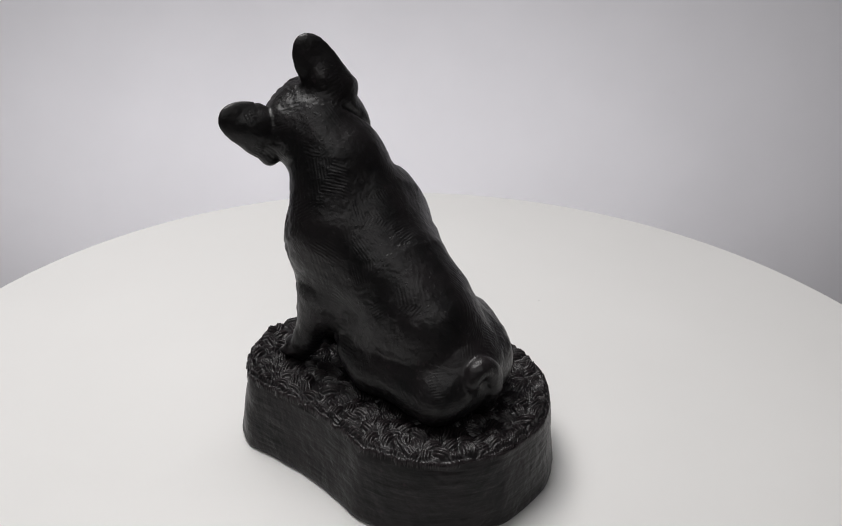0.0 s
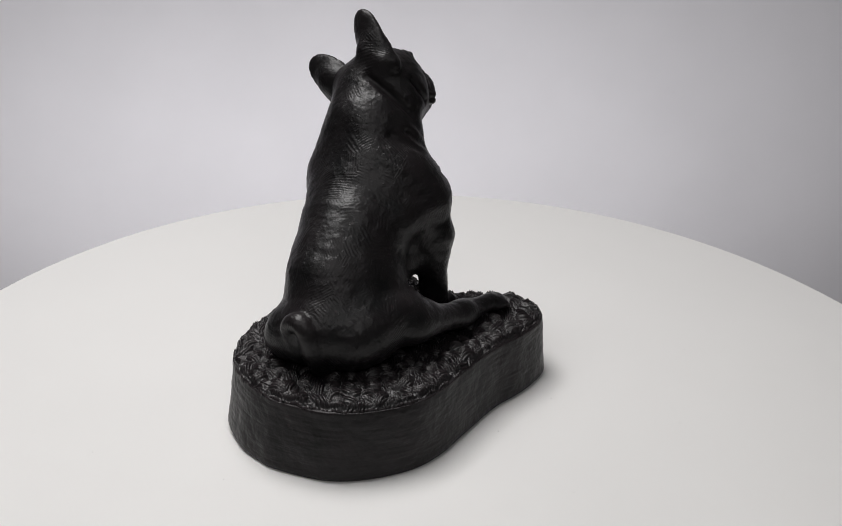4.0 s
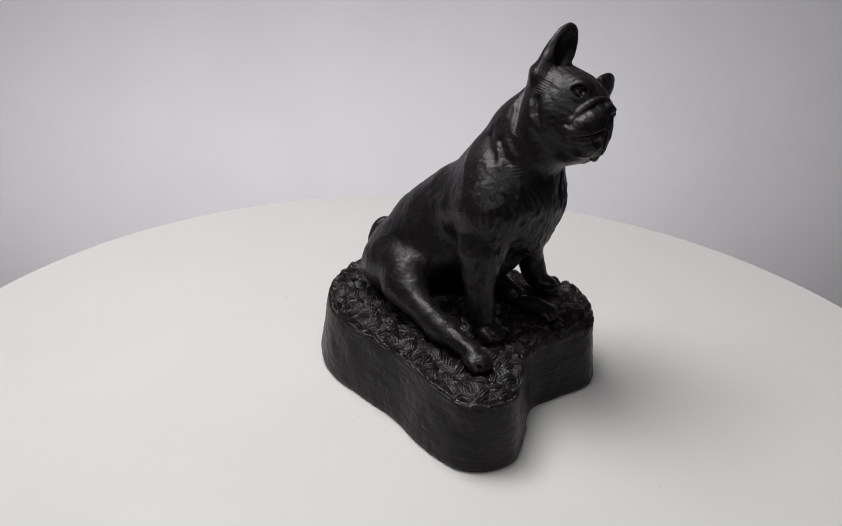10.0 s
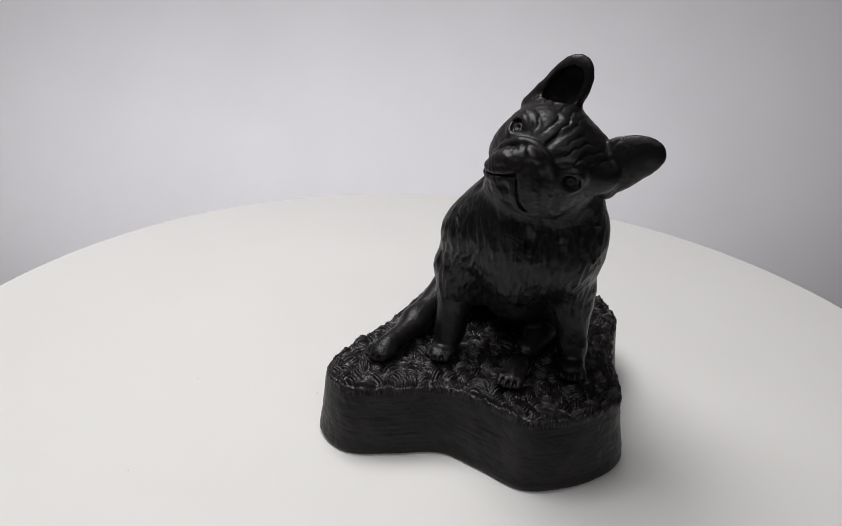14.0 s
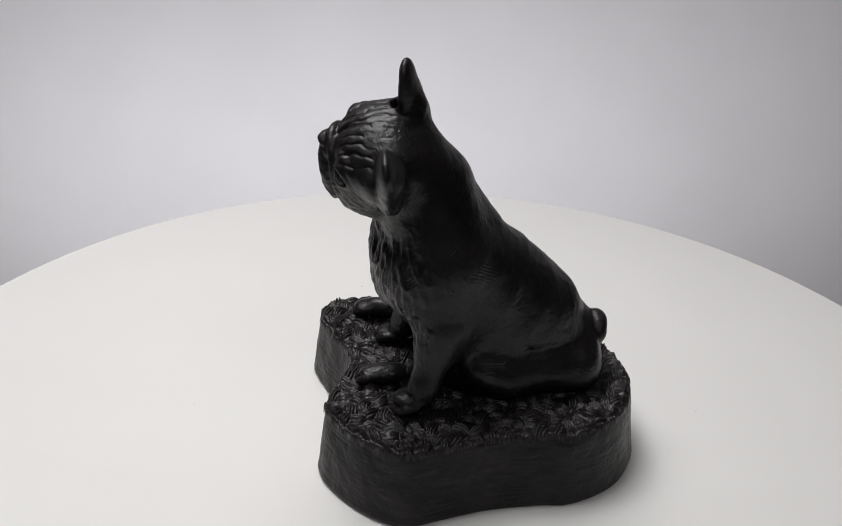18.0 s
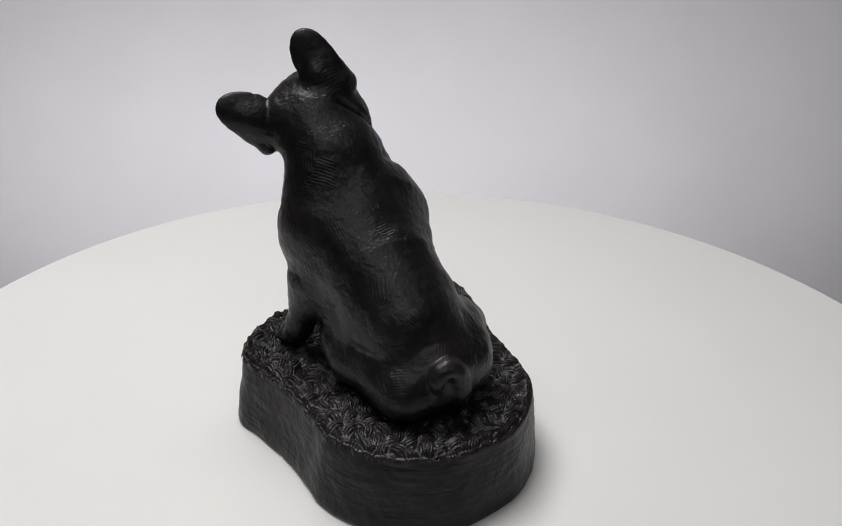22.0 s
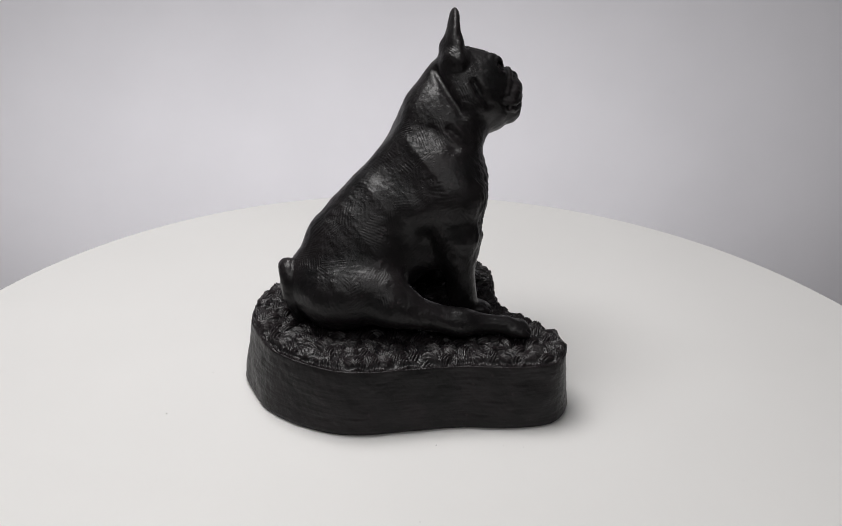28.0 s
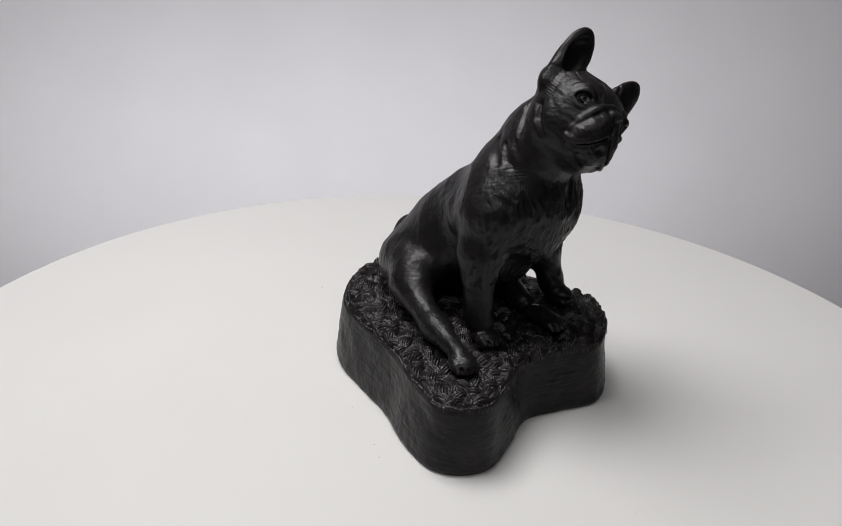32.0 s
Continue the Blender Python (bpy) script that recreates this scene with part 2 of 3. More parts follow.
EARS = [
    ((24.52, 4.23, 46.52), (0.95, 2.45, 3.99), axes((0.16, 0.49, 0.86), (0.95, -0.30, -0.01))),
    ((27.13, 11.57, 40.14), (0.95, 2.53, 4.08), axes((0.10, 0.92, 0.39), (0.99, -0.07, -0.10))),
]
EAR_BACKS = [((24.1, 3.4, 45.0), (1.3, 2.1, 2.9), EARS[0][2]), ((26.5, 10.6, 39.5), (1.4, 2.0, 3.0), EARS[1][2])]
SHIN = [(7.2, -8.3, 17.5), (9.3, -8.75, 17.6), (11.5, -9.7, 16.9), (13.6, -10.6, 15.3), (16.6, -11.7, 13.7), (20.4, -13.0, 12.7), (24.6, -14.4, 12.1)]
FINE = [ball(*ear) for ear in EARS + EAR_BACKS] + [cone(a, b, 0.68, 0.62) for a, b in zip(SHIN, SHIN[1:])] + [
    ball((23.75, 0.55, 43.8), (1.1, 1.2, 1.25)),  # lobe of the right ear
    ball((24.25, 2.3, 44.7), (0.75, 2.0, 2.3), axes((0.16, 0.49, 0.86), (0.95, -0.30, -0.01))),  # its lower blade
    ball((26.5, 9.7, 36.3), (1.05, 1.1, 1.15)),  # lobe of the left ear
    ball((26.9, 10.4, 38.2), (0.75, 1.9, 2.4), axes((0.10, 0.92, 0.39), (0.99, -0.07, -0.10))),  # its lower blade
    ball((24.63, -8.23, 10.93), (2.19, 1.60, 1.04)),  # paw right
    ball((23.60, 8.20, 11.94), (2.20, 1.60, 0.93)),  # paw left
    ball((27.30, -15.30, 11.16), (2.00, 1.60, 1.18)),  # toes right
    ball((26.00, 1.80, 11.20), (3.20, 1.50, 1.20)),  # toes left
]
OUTLINE = [(-6.6, -0.4), (-5.7, -6.7), (-3, -11.5), (1.4, -15.6), (6, -17.5), (12, -18.6), (18.4, -20), (23.7, -22), (29.6, -23.1), (33.4, -21.1), (35.1, -17),
           (33.4, -11.7), (31.2, -6), (32.6, -0.9), (34.6, 5), (32.4, 10.1), (29.1, 13.7), (25, 15.9), (20.1, 15), (15.1, 13.9), (9, 13.5), (4.8, 13.5), (-0.7,
           11.1), (-4.6, 6.7), (-6.2, 2.4)]


def smooth_loop(points, steps=10):
    p = np.array(points, float)
    a, b, c, d = np.roll(p, 1, 0), p, np.roll(p, -1, 0), np.roll(p, -2, 0)
    t = (np.arange(steps) / steps)[:, None, None]
    q = 0.5 * (2 * b + (c - a) * t + (2 * a - 5 * b + 4 * c - d) * t**2 + (3 * b - a - 3 * c + d) * t**3)
    return q.transpose(1, 0, 2).reshape(-1, 2)


LOOP = smooth_loop(OUTLINE)


def outline_distance(x, y):
    """Signed distance to the plinth's outline, below zero inside."""
    shape = x.shape
    pts = np.stack([x.ravel(), y.ravel()], 1)
    a, b = LOOP, np.roll(LOOP, -1, 0)
    best, inside = np.full(len(pts), 1e9), np.zeros(len(pts), bool)
    for (ax, ay), (bx, by) in zip(a, b):
        ex, ey = bx - ax, by - ay
        h = np.clip(((pts[:, 0] - ax) * ex + (pts[:, 1] - ay) * ey) / (ex * ex + ey * ey), 0, 1)
        best = np.minimum(best, (pts[:, 0] - ax - h * ex) ** 2 + (pts[:, 1] - ay - h * ey) ** 2)
        cross = ((ay > pts[:, 1]) != (by > pts[:, 1])) & (pts[:, 0] < (bx - ax) * (pts[:, 1] - ay) / (by - ay + 1e-12) + ax)
        inside ^= cross
    d = np.sqrt(best)
    return np.where(inside, -d, d).reshape(shape)


def soft_union(p, prims, k):
    """Log-sum blend of many forms at many places."""
    total = np.zeros(len(p))
    first, last = p.min(0), p.max(0)
    for d, lo, hi in prims:
        if (lo - 7 * k > last).any() or (hi + 7 * k < first).any():
            continue
        near = np.flatnonzero(((p > lo - 7 * k) & (p < hi + 7 * k)).all(1))
        if len(near):
            total[near] += np.exp(np.clip(-d(p[near]) / k, -40, 60))
    return -k * np.log(total + 1e-4)


def blend(a, b, k):
    h = np.clip(0.5 + 0.5 * (b - a) / k, 0, 1)
    return b + (a - b) * h - k * h * (1 - h)


def surface(field, low, high, step, ratio=6):
    """A mesh of the zero surface: one point in each cell that it crosses, one quad across each edge.
    The field is worked out on a coarse grid first, then finely only near the surface."""
    big = step * ratio
    count = np.ceil((high - low) / big).astype(int)
    rough = np.stack(np.meshgrid(*[low[i] + big * np.arange(count[i] + 1) for i in range(3)], indexing="ij"), -1)
    f = field(rough.reshape(-1, 3)).reshape(rough.shape[:3])
    corners = np.stack([f[i:count[0] + i, j:count[1] + j, k:count[2] + k] for i in (0, 1) for j in (0, 1) for k in (0, 1)], -1)
    close = (np.abs(corners).min(-1) < 0.5 * big) | (corners.min(-1) * corners.max(-1) < 0)
    fine = np.full(tuple(count * ratio + 1), 1.0, np.float32)
    deep = np.kron((corners.max(-1) < 0).astype(np.int8), np.ones((ratio,) * 3, np.int8)).astype(bool)
    fine[:-1, :-1, :-1][deep] = -1.0
    del deep
    inner = np.stack(np.meshgrid(*[np.arange(ratio + 1)] * 3, indexing="ij"), -1).reshape(-1, 3)
    blocks = np.argwhere(close)
    blocks = blocks[np.lexsort((blocks[:, 2] // 5, blocks[:, 1] // 5, blocks[:, 0] // 5))]
    for lot in np.array_split(blocks, 160):
        q = (lot[:, None] * ratio + inner).reshape(-1, 3)
        q = np.unique((q[:, 0] * fine.shape[1] + q[:, 1]) * fine.shape[2] + q[:, 2])
        at = np.stack(np.unravel_index(q, fine.shape), 1)
        fine.reshape(-1)[q] = field(at * step + low)
    neg = fine < 0
    n = np.array(fine.shape) - 1
    some, full = np.zeros(n, bool), np.ones(n, bool)
    shifts = [(i, j, k) for i in (0, 1) for j in (0, 1) for k in (0, 1)]
    for i, j, k in shifts:
        c = neg[i:n[0] + i, j:n[1] + j, k:n[2] + k]
        some |= c
        full &= c
    cells = np.argwhere(some & ~full)
    del some, full
    index = np.full(n, -1, np.int32)
    index[tuple(cells.T)] = np.arange(len(cells))
    value = {o: fine[tuple((cells + np.array(o)).T)] for o in shifts}
    place, hits = np.zeros((len(cells), 3)), np.zeros(len(cells))
    for ax in range(3):
        for o in shifts:
            if o[ax]:
                continue
            e = list(o)
            e[ax] = 1
            fa, fb = value[o], value[tuple(e)]
            hit = (fa < 0) != (fb < 0)
            t = np.where(hit, fa / np.where(hit, fa - fb, 1), 0)
            hits += hit
            for k in range(3):
                place[:, k] += hit * (t if k == ax else o[k])
    verts = (place / hits[:, None] + cells) * step + low
    quads = []
    for ax in range(3):
        b, c = (ax + 1) % 3, (ax + 2) % 3
        s0 = [slice(1, -1)] * 3
        s1 = list(s0)
        s0[ax], s1[ax] = slice(0, -1), slice(1, None)
        na, nb = neg[tuple(s0)], neg[tuple(s1)]
        for flip in (False, True):
            e = np.argwhere((na & ~nb) if not flip else (~na & nb))
            e[:, b] += 1
            e[:, c] += 1
            around = []
            for db, dc in ((1, 1), (0, 1), (0, 0), (1, 0)):
                q = e.copy()
                q[:, b] -= db
                q[:, c] -= dc
                around.append(index[tuple(q.T)])
            quads.append(np.stack(around if not flip else around[::-1], 1))
    quads = np.concatenate(quads)
    return verts, quads[(quads >= 0).all(1)]


def chain(points, r):
    """Short rods of one thickness from point to point."""
    return [cone(a, b, r, r) for a, b in zip(points, points[1:])]


def ring(c, facing, big, thin):
    c, facing = np.array(c), np.array(facing, float) / np.linalg.norm(facing)

    def d(x):
        h = (x - c) @ facing
        return np.hypot(np.linalg.norm(x - c - h[..., None] * facing, axis=-1) - big, h) - thin
    return d, c - big - thin, c + big + thin


def glide(points, steps=5):
    """A smooth row of places and radii through a few given ones."""
    p = np.array([points[0]] + list(points) + [points[-1]], float)
    rows = []
    for a, b, c, d in zip(p, p[1:], p[2:], p[3:]):
        for t in np.arange(steps) / steps:
            rows.append(0.5 * (2 * b + (c - a) * t + (2 * a - 5 * b + 4 * c - d) * t**2 + (3 * b - a - 3 * c + d) * t**3))
    return rows + [p[-1]]


def rope(points, steps=4):
    """A smooth rod through places in the head's own space, each with its thickness."""
    row = glide([(*on_head(*p[:3]), p[3]) for p in points], steps)
    return [cone(a[:3], b[:3], a[3], b[3]) for a, b in zip(row, row[1:])]


def face_details():
    """Muzzle, nose, lids and folds in the head's own space; the muzzle sits a little to the right."""
    raised, sunk = [], []
    # fold of skin that arches over the nose down to both corners of the mouth
    arch = [(4.3, -3.8, -2.7, 0.25), (5.0, -3.45, -1.0, 0.3), (5.55, -2.8, 0.5, 0.3), (5.85, -1.8, 1.5, 0.3), (5.95, -0.5, 1.85, 0.3), (5.8, 0.8, 1.6, 0.3),
            (5.4, 2.1, 0.8, 0.3), (4.95, 3.0, -0.5, 0.3), (4.55, 3.5, -1.9, 0.28), (4.0, 3.8, -3.1, 0.2)]
    raised += rope(arch)
    # nose, nostrils and the groove below
    raised.append(ball(on_head(6.5, -0.45, 0.82), (0.95, 1.2, 0.8), HEAD))
    raised.append(ball(on_head(5.8, -0.45, 0.4), (1.15, 2.0, 1.1), HEAD))
    for s in (-1, 1):
        sunk.append(ball(on_head(7.35, -0.45 + 0.55 * s, 0.68), (0.32, 0.27, 0.2), HEAD))
        sunk += rope([(7.3, -0.45 + 0.65 * s, 0.6, 0.09), (7.0, -0.45 + 1.1 * s, 0.75, 0.07), (6.6, -0.45 + 1.35 * s, 1.0, 0.05)])
    sunk += rope([(7.3, -0.45, 0.25, 0.12), (7.35, -0.4, -0.4, 0.15), (7.25, -0.35, -1.2, 0.2)])
    # hanging upper lips: a thick pad on each side with a rolled edge
    raised += rope([(6.2, -1.0, -0.3, 0.95), (5.85, -1.95, -1.4, 1.15), (5.3, -2.7, -2.5, 1.0), (4.7, -3.2, -3.2, 0.6)])
    raised += rope([(6.15, 0.1, -0.35, 0.95), (5.75, 1.05, -1.5, 1.1), (5.2, 1.95, -2.6, 0.95), (4.7, 2.75, -3.2, 0.55)])
    raised += rope([(7.0, -0.4, -0.95, 0.28), (6.75, -1.15, -2.0, 0.34), (6.2, -2.05, -3.0, 0.36), (5.5, -2.9, -3.65, 0.34), (4.7, -3.4, -3.85, 0.3), (3.8, -3.7, -3.5, 0.2)])
    raised += rope([(7.0, -0.3, -0.95, 0.28), (6.7, 0.4, -1.9, 0.32), (6.25, 1.35, -2.85, 0.34), (5.65, 2.35, -3.5, 0.34), (4.9, 3.0, -3.75, 0.28), (4.0, 3.4, -3.4, 0.2)])
    # open mouth, lower lip and chin
    sunk += rope([(7.0, -0.5, -1.65, 0.1), (6.6, -1.4, -2.7, 0.09), (5.9, -2.4, -3.72, 0.07), (4.85, -3.35, -4.15, 0.05)])
    sunk += rope([(6.95, 0.0, -1.65, 0.09), (6.6, 0.9, -2.75, 0.07), (6.0, 1.9, -3.75, 0.08), (5.15, 2.85, -4.15, 0.05)])
    raised.append(ball(on_head(4.9, -0.2, -3.9), (1.75, 2.2, 1.7), HEAD))
    raised += rope([(4.4, -3.2, -4.6, 0.3), (5.2, -2.4, -4.4, 0.36), (6.1, -1.4, -3.5, 0.4), (6.5, -0.25, -2.5, 0.42), (6.2, 0.9, -3.5, 0.4), (5.5, 2.0, -4.4, 0.36), (4.7, 2.9, -4.6, 0.3)])
    for s in (-1, 1):
        # eye under a heavy upper lid, with a thinner lower lid, brow and bag
        raised.append(ball(on_head(3.45, 3.45 * s, 1.22), (0.92, 0.92, 0.92)))
        sunk += rope([(4.5, 3.1 * s, 1.15, 0.1), (4.4, 3.55 * s, 1.8, 0.08), (3.98, 4.25 * s, 1.8, 0.08), (3.45, 4.7 * s, 1.15, 0.08)])
        sunk += rope([(4.5, 3.1 * s, 1.15, 0.08), (4.35, 3.75 * s, 0.55, 0.07), (3.92, 4.35 * s, 0.58, 0.07), (3.45, 4.7 * s, 1.15, 0.06)])
        raised += rope([(4.6, 2.75 * s, 1.0, 0.16), (4.45, 3.45 * s, 2.1, 0.3), (3.9, 4.3 * s, 2.2, 0.28), (3.1, 4.95 * s, 1.2, 0.16)])
        raised += rope([(4.6, 2.8 * s, 0.9, 0.12), (4.4, 3.7 * s, 0.2, 0.25), (3.9, 4.4 * s, 0.22, 0.22), (3.2, 4.9 * s, 0.9, 0.12)])
        sunk.append(ball(on_head(4.3, 3.9 * s, 1.25), (0.15, 0.15, 0.15)))
        raised += rope([(2.5, 4.9 * s, 1.4, 0.15), (3.0, 4.5 * s, 2.4, 0.28), (3.7, 3.5 * s, 2.85, 0.36), (4.4, 2.5 * s, 2.6, 0.34), (5.0, 1.7 * s, 1.8, 0.2)])
    # jowl of the left cheek
    raised += rope([(2.6, 4.3, -0.9, 0.4), (3.0, 4.0, -2.2, 0.6), (3.1, 3.7, -3.6, 0.7), (3.1, 3.0, -4.6, 0.6)])
    # furrow between the brows
    sunk += rope([(5.3, -0.3, 2.5, 0.22), (4.7, -0.2, 3.5, 0.22), (3.6, 0.0, 4.7, 0.16), (2.2, 0.1, 5.5, 0.08)])
    return raised, sunk


def toes(at, ahead, side, gap, r):
    """Four toes in a row across the front of a paw."""
    at, ahead, side = np.array(at, float), np.array(ahead, float), np.array(side, float)
    made, cuts = [], []
    for k in (-1.5, -0.5, 0.5, 1.5):
        c = at + side * k * gap - ahead * (0.3 * (abs(k) - 0.5))
        made += [cone(c - ahead * 1.6 + np.array([0, 0, 0.5]), c - ahead * 0.3 + np.array([0, 0, 0.3]), r * 0.8, r), cone(c - ahead * 0.3 + np.array([0, 0, 0.3]), c + ahead * 0.5, r, r * 0.75)]
    for k in (-1, 0, 1):
        c = at + side * k * gap + np.array([0, 0, r * 0.9])
        cuts.append(cone(c - ahead * 1.3 + np.array([0, 0, 0.35]), c + ahead * 0.8 - np.array([0, 0, 0.3]), 0.04, 0.11))
    return made, cuts


RAISED, SUNK = face_details()
# tail curled into a hook
HOOK = [(1.75, -2.1, 10.4, 1.4), (0.95, -2.0, 12.0, 1.4), (-0.05, -1.8, 13.9, 1.3), (-0.25, -1.4, 15.8, 1.15), (-0.15, -0.3, 17.0, 1.05), (-0.15, 0.8, 16.9, 0.95), (-0.15, 1.5, 15.8, 0.8), (-0.05, 1.1, 14.8, 0.55), (0.15, 0.6, 14.5, 0.4)]


TAIL = glide(HOOK)
RAISED += [cone(a[:3], b[:3], a[3], b[3]) for a, b in zip(TAIL, TAIL[1:])]
for paw in (
    toes((25.9, -8.4, 10.8), (0.97, -0.2, 0), (0.2, 0.97, 0), 0.8, 0.55),
    toes((25.0, 8.5, 10.9), (0.98, 0.1, 0), (-0.1, 0.98, 0), 0.8, 0.55),
    toes((28.5, -15.8, 10.8), (0.95, -0.28, 0), (0.28, 0.95, 0), 0.78, 0.55),
    toes((29.0, 1.5, 10.8), (0.99, -0.1, 0), (0.1, 0.99, 0), 0.76, 0.52),
):
    RAISED += paw[0]
    SUNK += paw[1]
# hollows of the ears, the left one narrower
for (c, r, m), wide, ahead in zip(EARS[:1], (0.72,), (0.8,)):
    SUNK.append(ball(np.array(c) + m @ np.array([ahead, 0, -0.2]), np.array([1.2, r[1] * wide, r[2] * (wide + 0.06)]), m))
# folds of skin
FOLDS = [
    ([(18.8, -2.4, 36.0), (19.9, -3.8, 35.3), (21.5, -5.2, 34.0)], 0.3),
    ([(21.4, 2.8, 42.4), (21.9, -0.1, 40.5), (23.1, -3.2, 37.7)], 0.3),
    ([(21.3, -3.4, 36.0), (22.5, -4.6, 34.8), (23.7, -4.8, 34.0)], 0.25),
    ([(9.6, 7.0, 16.5), (7.5, 6.8, 16.7), (5.0, 6.2, 16.85)], 0.22),
]
FOLDS.append(([on_head(-0.3, -5.8, -1.1), on_head(0.2, -5.6, -2.5), on_head(1.1, -4.9, -4.1)], 0.25))
# thigh against the belly, haunch against the flank, nape against the cheek
FOLDS += [
    ([(19.9, -3.5, 37.3), (19.1, -4.7, 36.1), (18.6, -5.3, 34.8)], 0.3),
    ([(21.4, 0.0, 42.3), (21.1, -1.4, 40.0), (21.8, -3.4, 37.9), (24.2, -4.3, 35.4)], 0.11),
    ([(26.0, -2.0, 33.6), (26.4, -1.4, 31.0), (26.6, -0.6, 28.4)], 0.4),
    ([(27.4, 3.4, 33.2), (27.6, 3.0, 30.6), (27.4, 2.2, 28.2)], 0.4),
]
CREASES = [rod for points, r in FOLDS for rod in chain(points, r * 0.5)]

TOP = 8.85
TAPER = 0.14


def wander(p, scale, seed=0):
    """Smooth noise between about -1 and 1 at many places: slopes drawn at the corners of a lattice."""
    q = np.asarray(p, float) * scale + seed * 17.3
    base = np.floor(q).astype(np.int64)
    t = q - base
    w = t * t * t * (t * (t * 6 - 15) + 10)
    total = np.zeros(len(q))
    for i in (0, 1):
        for j in (0, 1):
            for k in (0, 1):
                c = base + np.array([i, j, k])
                code = (c[:, 0] * 374761393 + c[:, 1] * 668265263 + c[:, 2] * 2147483647) & 0xFFFFFFFF
                code = ((code ^ (code >> 13)) * 1274126177) & 0xFFFFFFFF
                code = code ^ (code >> 16)
                slope = np.stack([(code & 1023) / 511.5 - 1, ((code >> 10) & 1023) / 511.5 - 1, ((code >> 20) & 1023) / 511.5 - 1], 1)
                part_of = (w[:, 0] if i else 1 - w[:, 0]) * (w[:, 1] if j else 1 - w[:, 1]) * (w[:, 2] if k else 1 - w[:, 2])
                total += part_of * (slope * (t - np.array([i, j, k]))).sum(1)
    return total * 1.4


def relief(verts, normals):
    """How far each place stands out: wrinkles of the brow, locks on the breast, a hand-worked unevenness."""
    out = 0.1 * wander(verts, 0.35) + 0.055 * wander(verts, 0.9) + 0.03 * wander(verts, 2.1)
    local = (verts - SKULL) @ HEAD
    x, y, z = local.T
    near = np.linalg.norm(local, axis=1) < 8.5
    brow = np.clip((z - 1.2) / 1.0, 0, 1) * np.clip((x + 0.8) / 1.5, 0, 1) * np.clip((5.4 - x) / 0.8, 0, 1) * np.clip((5.2 - np.abs(y)) / 0.8, 0, 1) * near
    eyes = np.minimum(np.linalg.norm(local - np.array([3.9, 3.8, 1.25]), axis=1), np.linalg.norm(local - np.array([3.9, -3.8, 1.25]), axis=1))
    clear = np.clip((eyes - 1.5) / 0.7, 0, 1)
    head = np.flatnonzero(near)
    bend = np.zeros(len(verts))
    bend[head] = wander(local[head], 0.4, 1) + 0.35 * wander(local[head], 1.1, 2)
    valley = (1 - np.abs(np.sin(math.pi * (np.abs(y - 0.1) * 0.8 - 0.3 * (z - 2) + 0.75 * bend)))) ** 2
    out += brow * clear * (0.05 - 0.21 * valley * np.clip(0.7 + 1.4 * bend, 0.0, 1.3) + 0.06 * bend)
    side = np.clip((np.abs(y) - 2.6) / 1.0, 0, 1) * np.clip((2.0 - z) / 1.0, 0, 1) * np.clip((z + 5) / 1.0, 0, 1) * np.clip((x - 0.6) / 1.0, 0, 1) * near
    fine = np.zeros(len(verts))
    fine[head] = wander(local[head] * np.array([0.6, 0.9, 1.3]), 1.0, 3)
    out += side * clear * np.where(y > 0, 0.24, 0.1) * (0.2 - np.abs(fine))
    pad = np.clip((x - 4.2) / 1.0, 0, 1) * np.clip((0.4 - z) / 0.6, 0, 1) * near
    lick = np.zeros(len(verts))
    lick[head] = wander(local[head] * np.array([0.8, 1.6, 2.6]) + local[head][:, [1, 2, 0]] * 0.8, 1.0, 4)
    out += pad * 0.06 * lick
    bx, by, bz = verts.T
    breast = np.clip((normals[:, 0] - 0.1) / 0.4, 0, 1) * np.clip((bx - 19) / 2, 0, 1) * np.clip((33 - bz) / 3, 0, 1) * np.clip((bz - 17) / 2, 0, 1)
    q = np.stack([bx * 0.5, by * 0.95 + 0.5 * np.sin(bz * 0.4), bz * 0.34], 1)
    out += breast * (0.34 * (0.2 - np.abs(wander(q, 1.0, 5))) + 0.12 * wander(q * 2.4, 1.0, 6))
    # dents and drawn streaks in the sides of the plinth
    rim = np.clip((TOP - 0.3 - bz) / 0.4, 0, 1) * (np.abs(normals[:, 2]) < 0.6)
    out += rim * (0.16 * wander(verts, 0.22) + 0.05 * wander(verts * np.array([0.25, 0.25, 2.2]), 1.0) * np.clip(1.5 * wander(verts, 0.25, 8) + 0.5, 0, 1) + 0.015 * wander(verts * np.array([0.8, 0.8, 5.0]) + 7.0, 1.0))
    return out


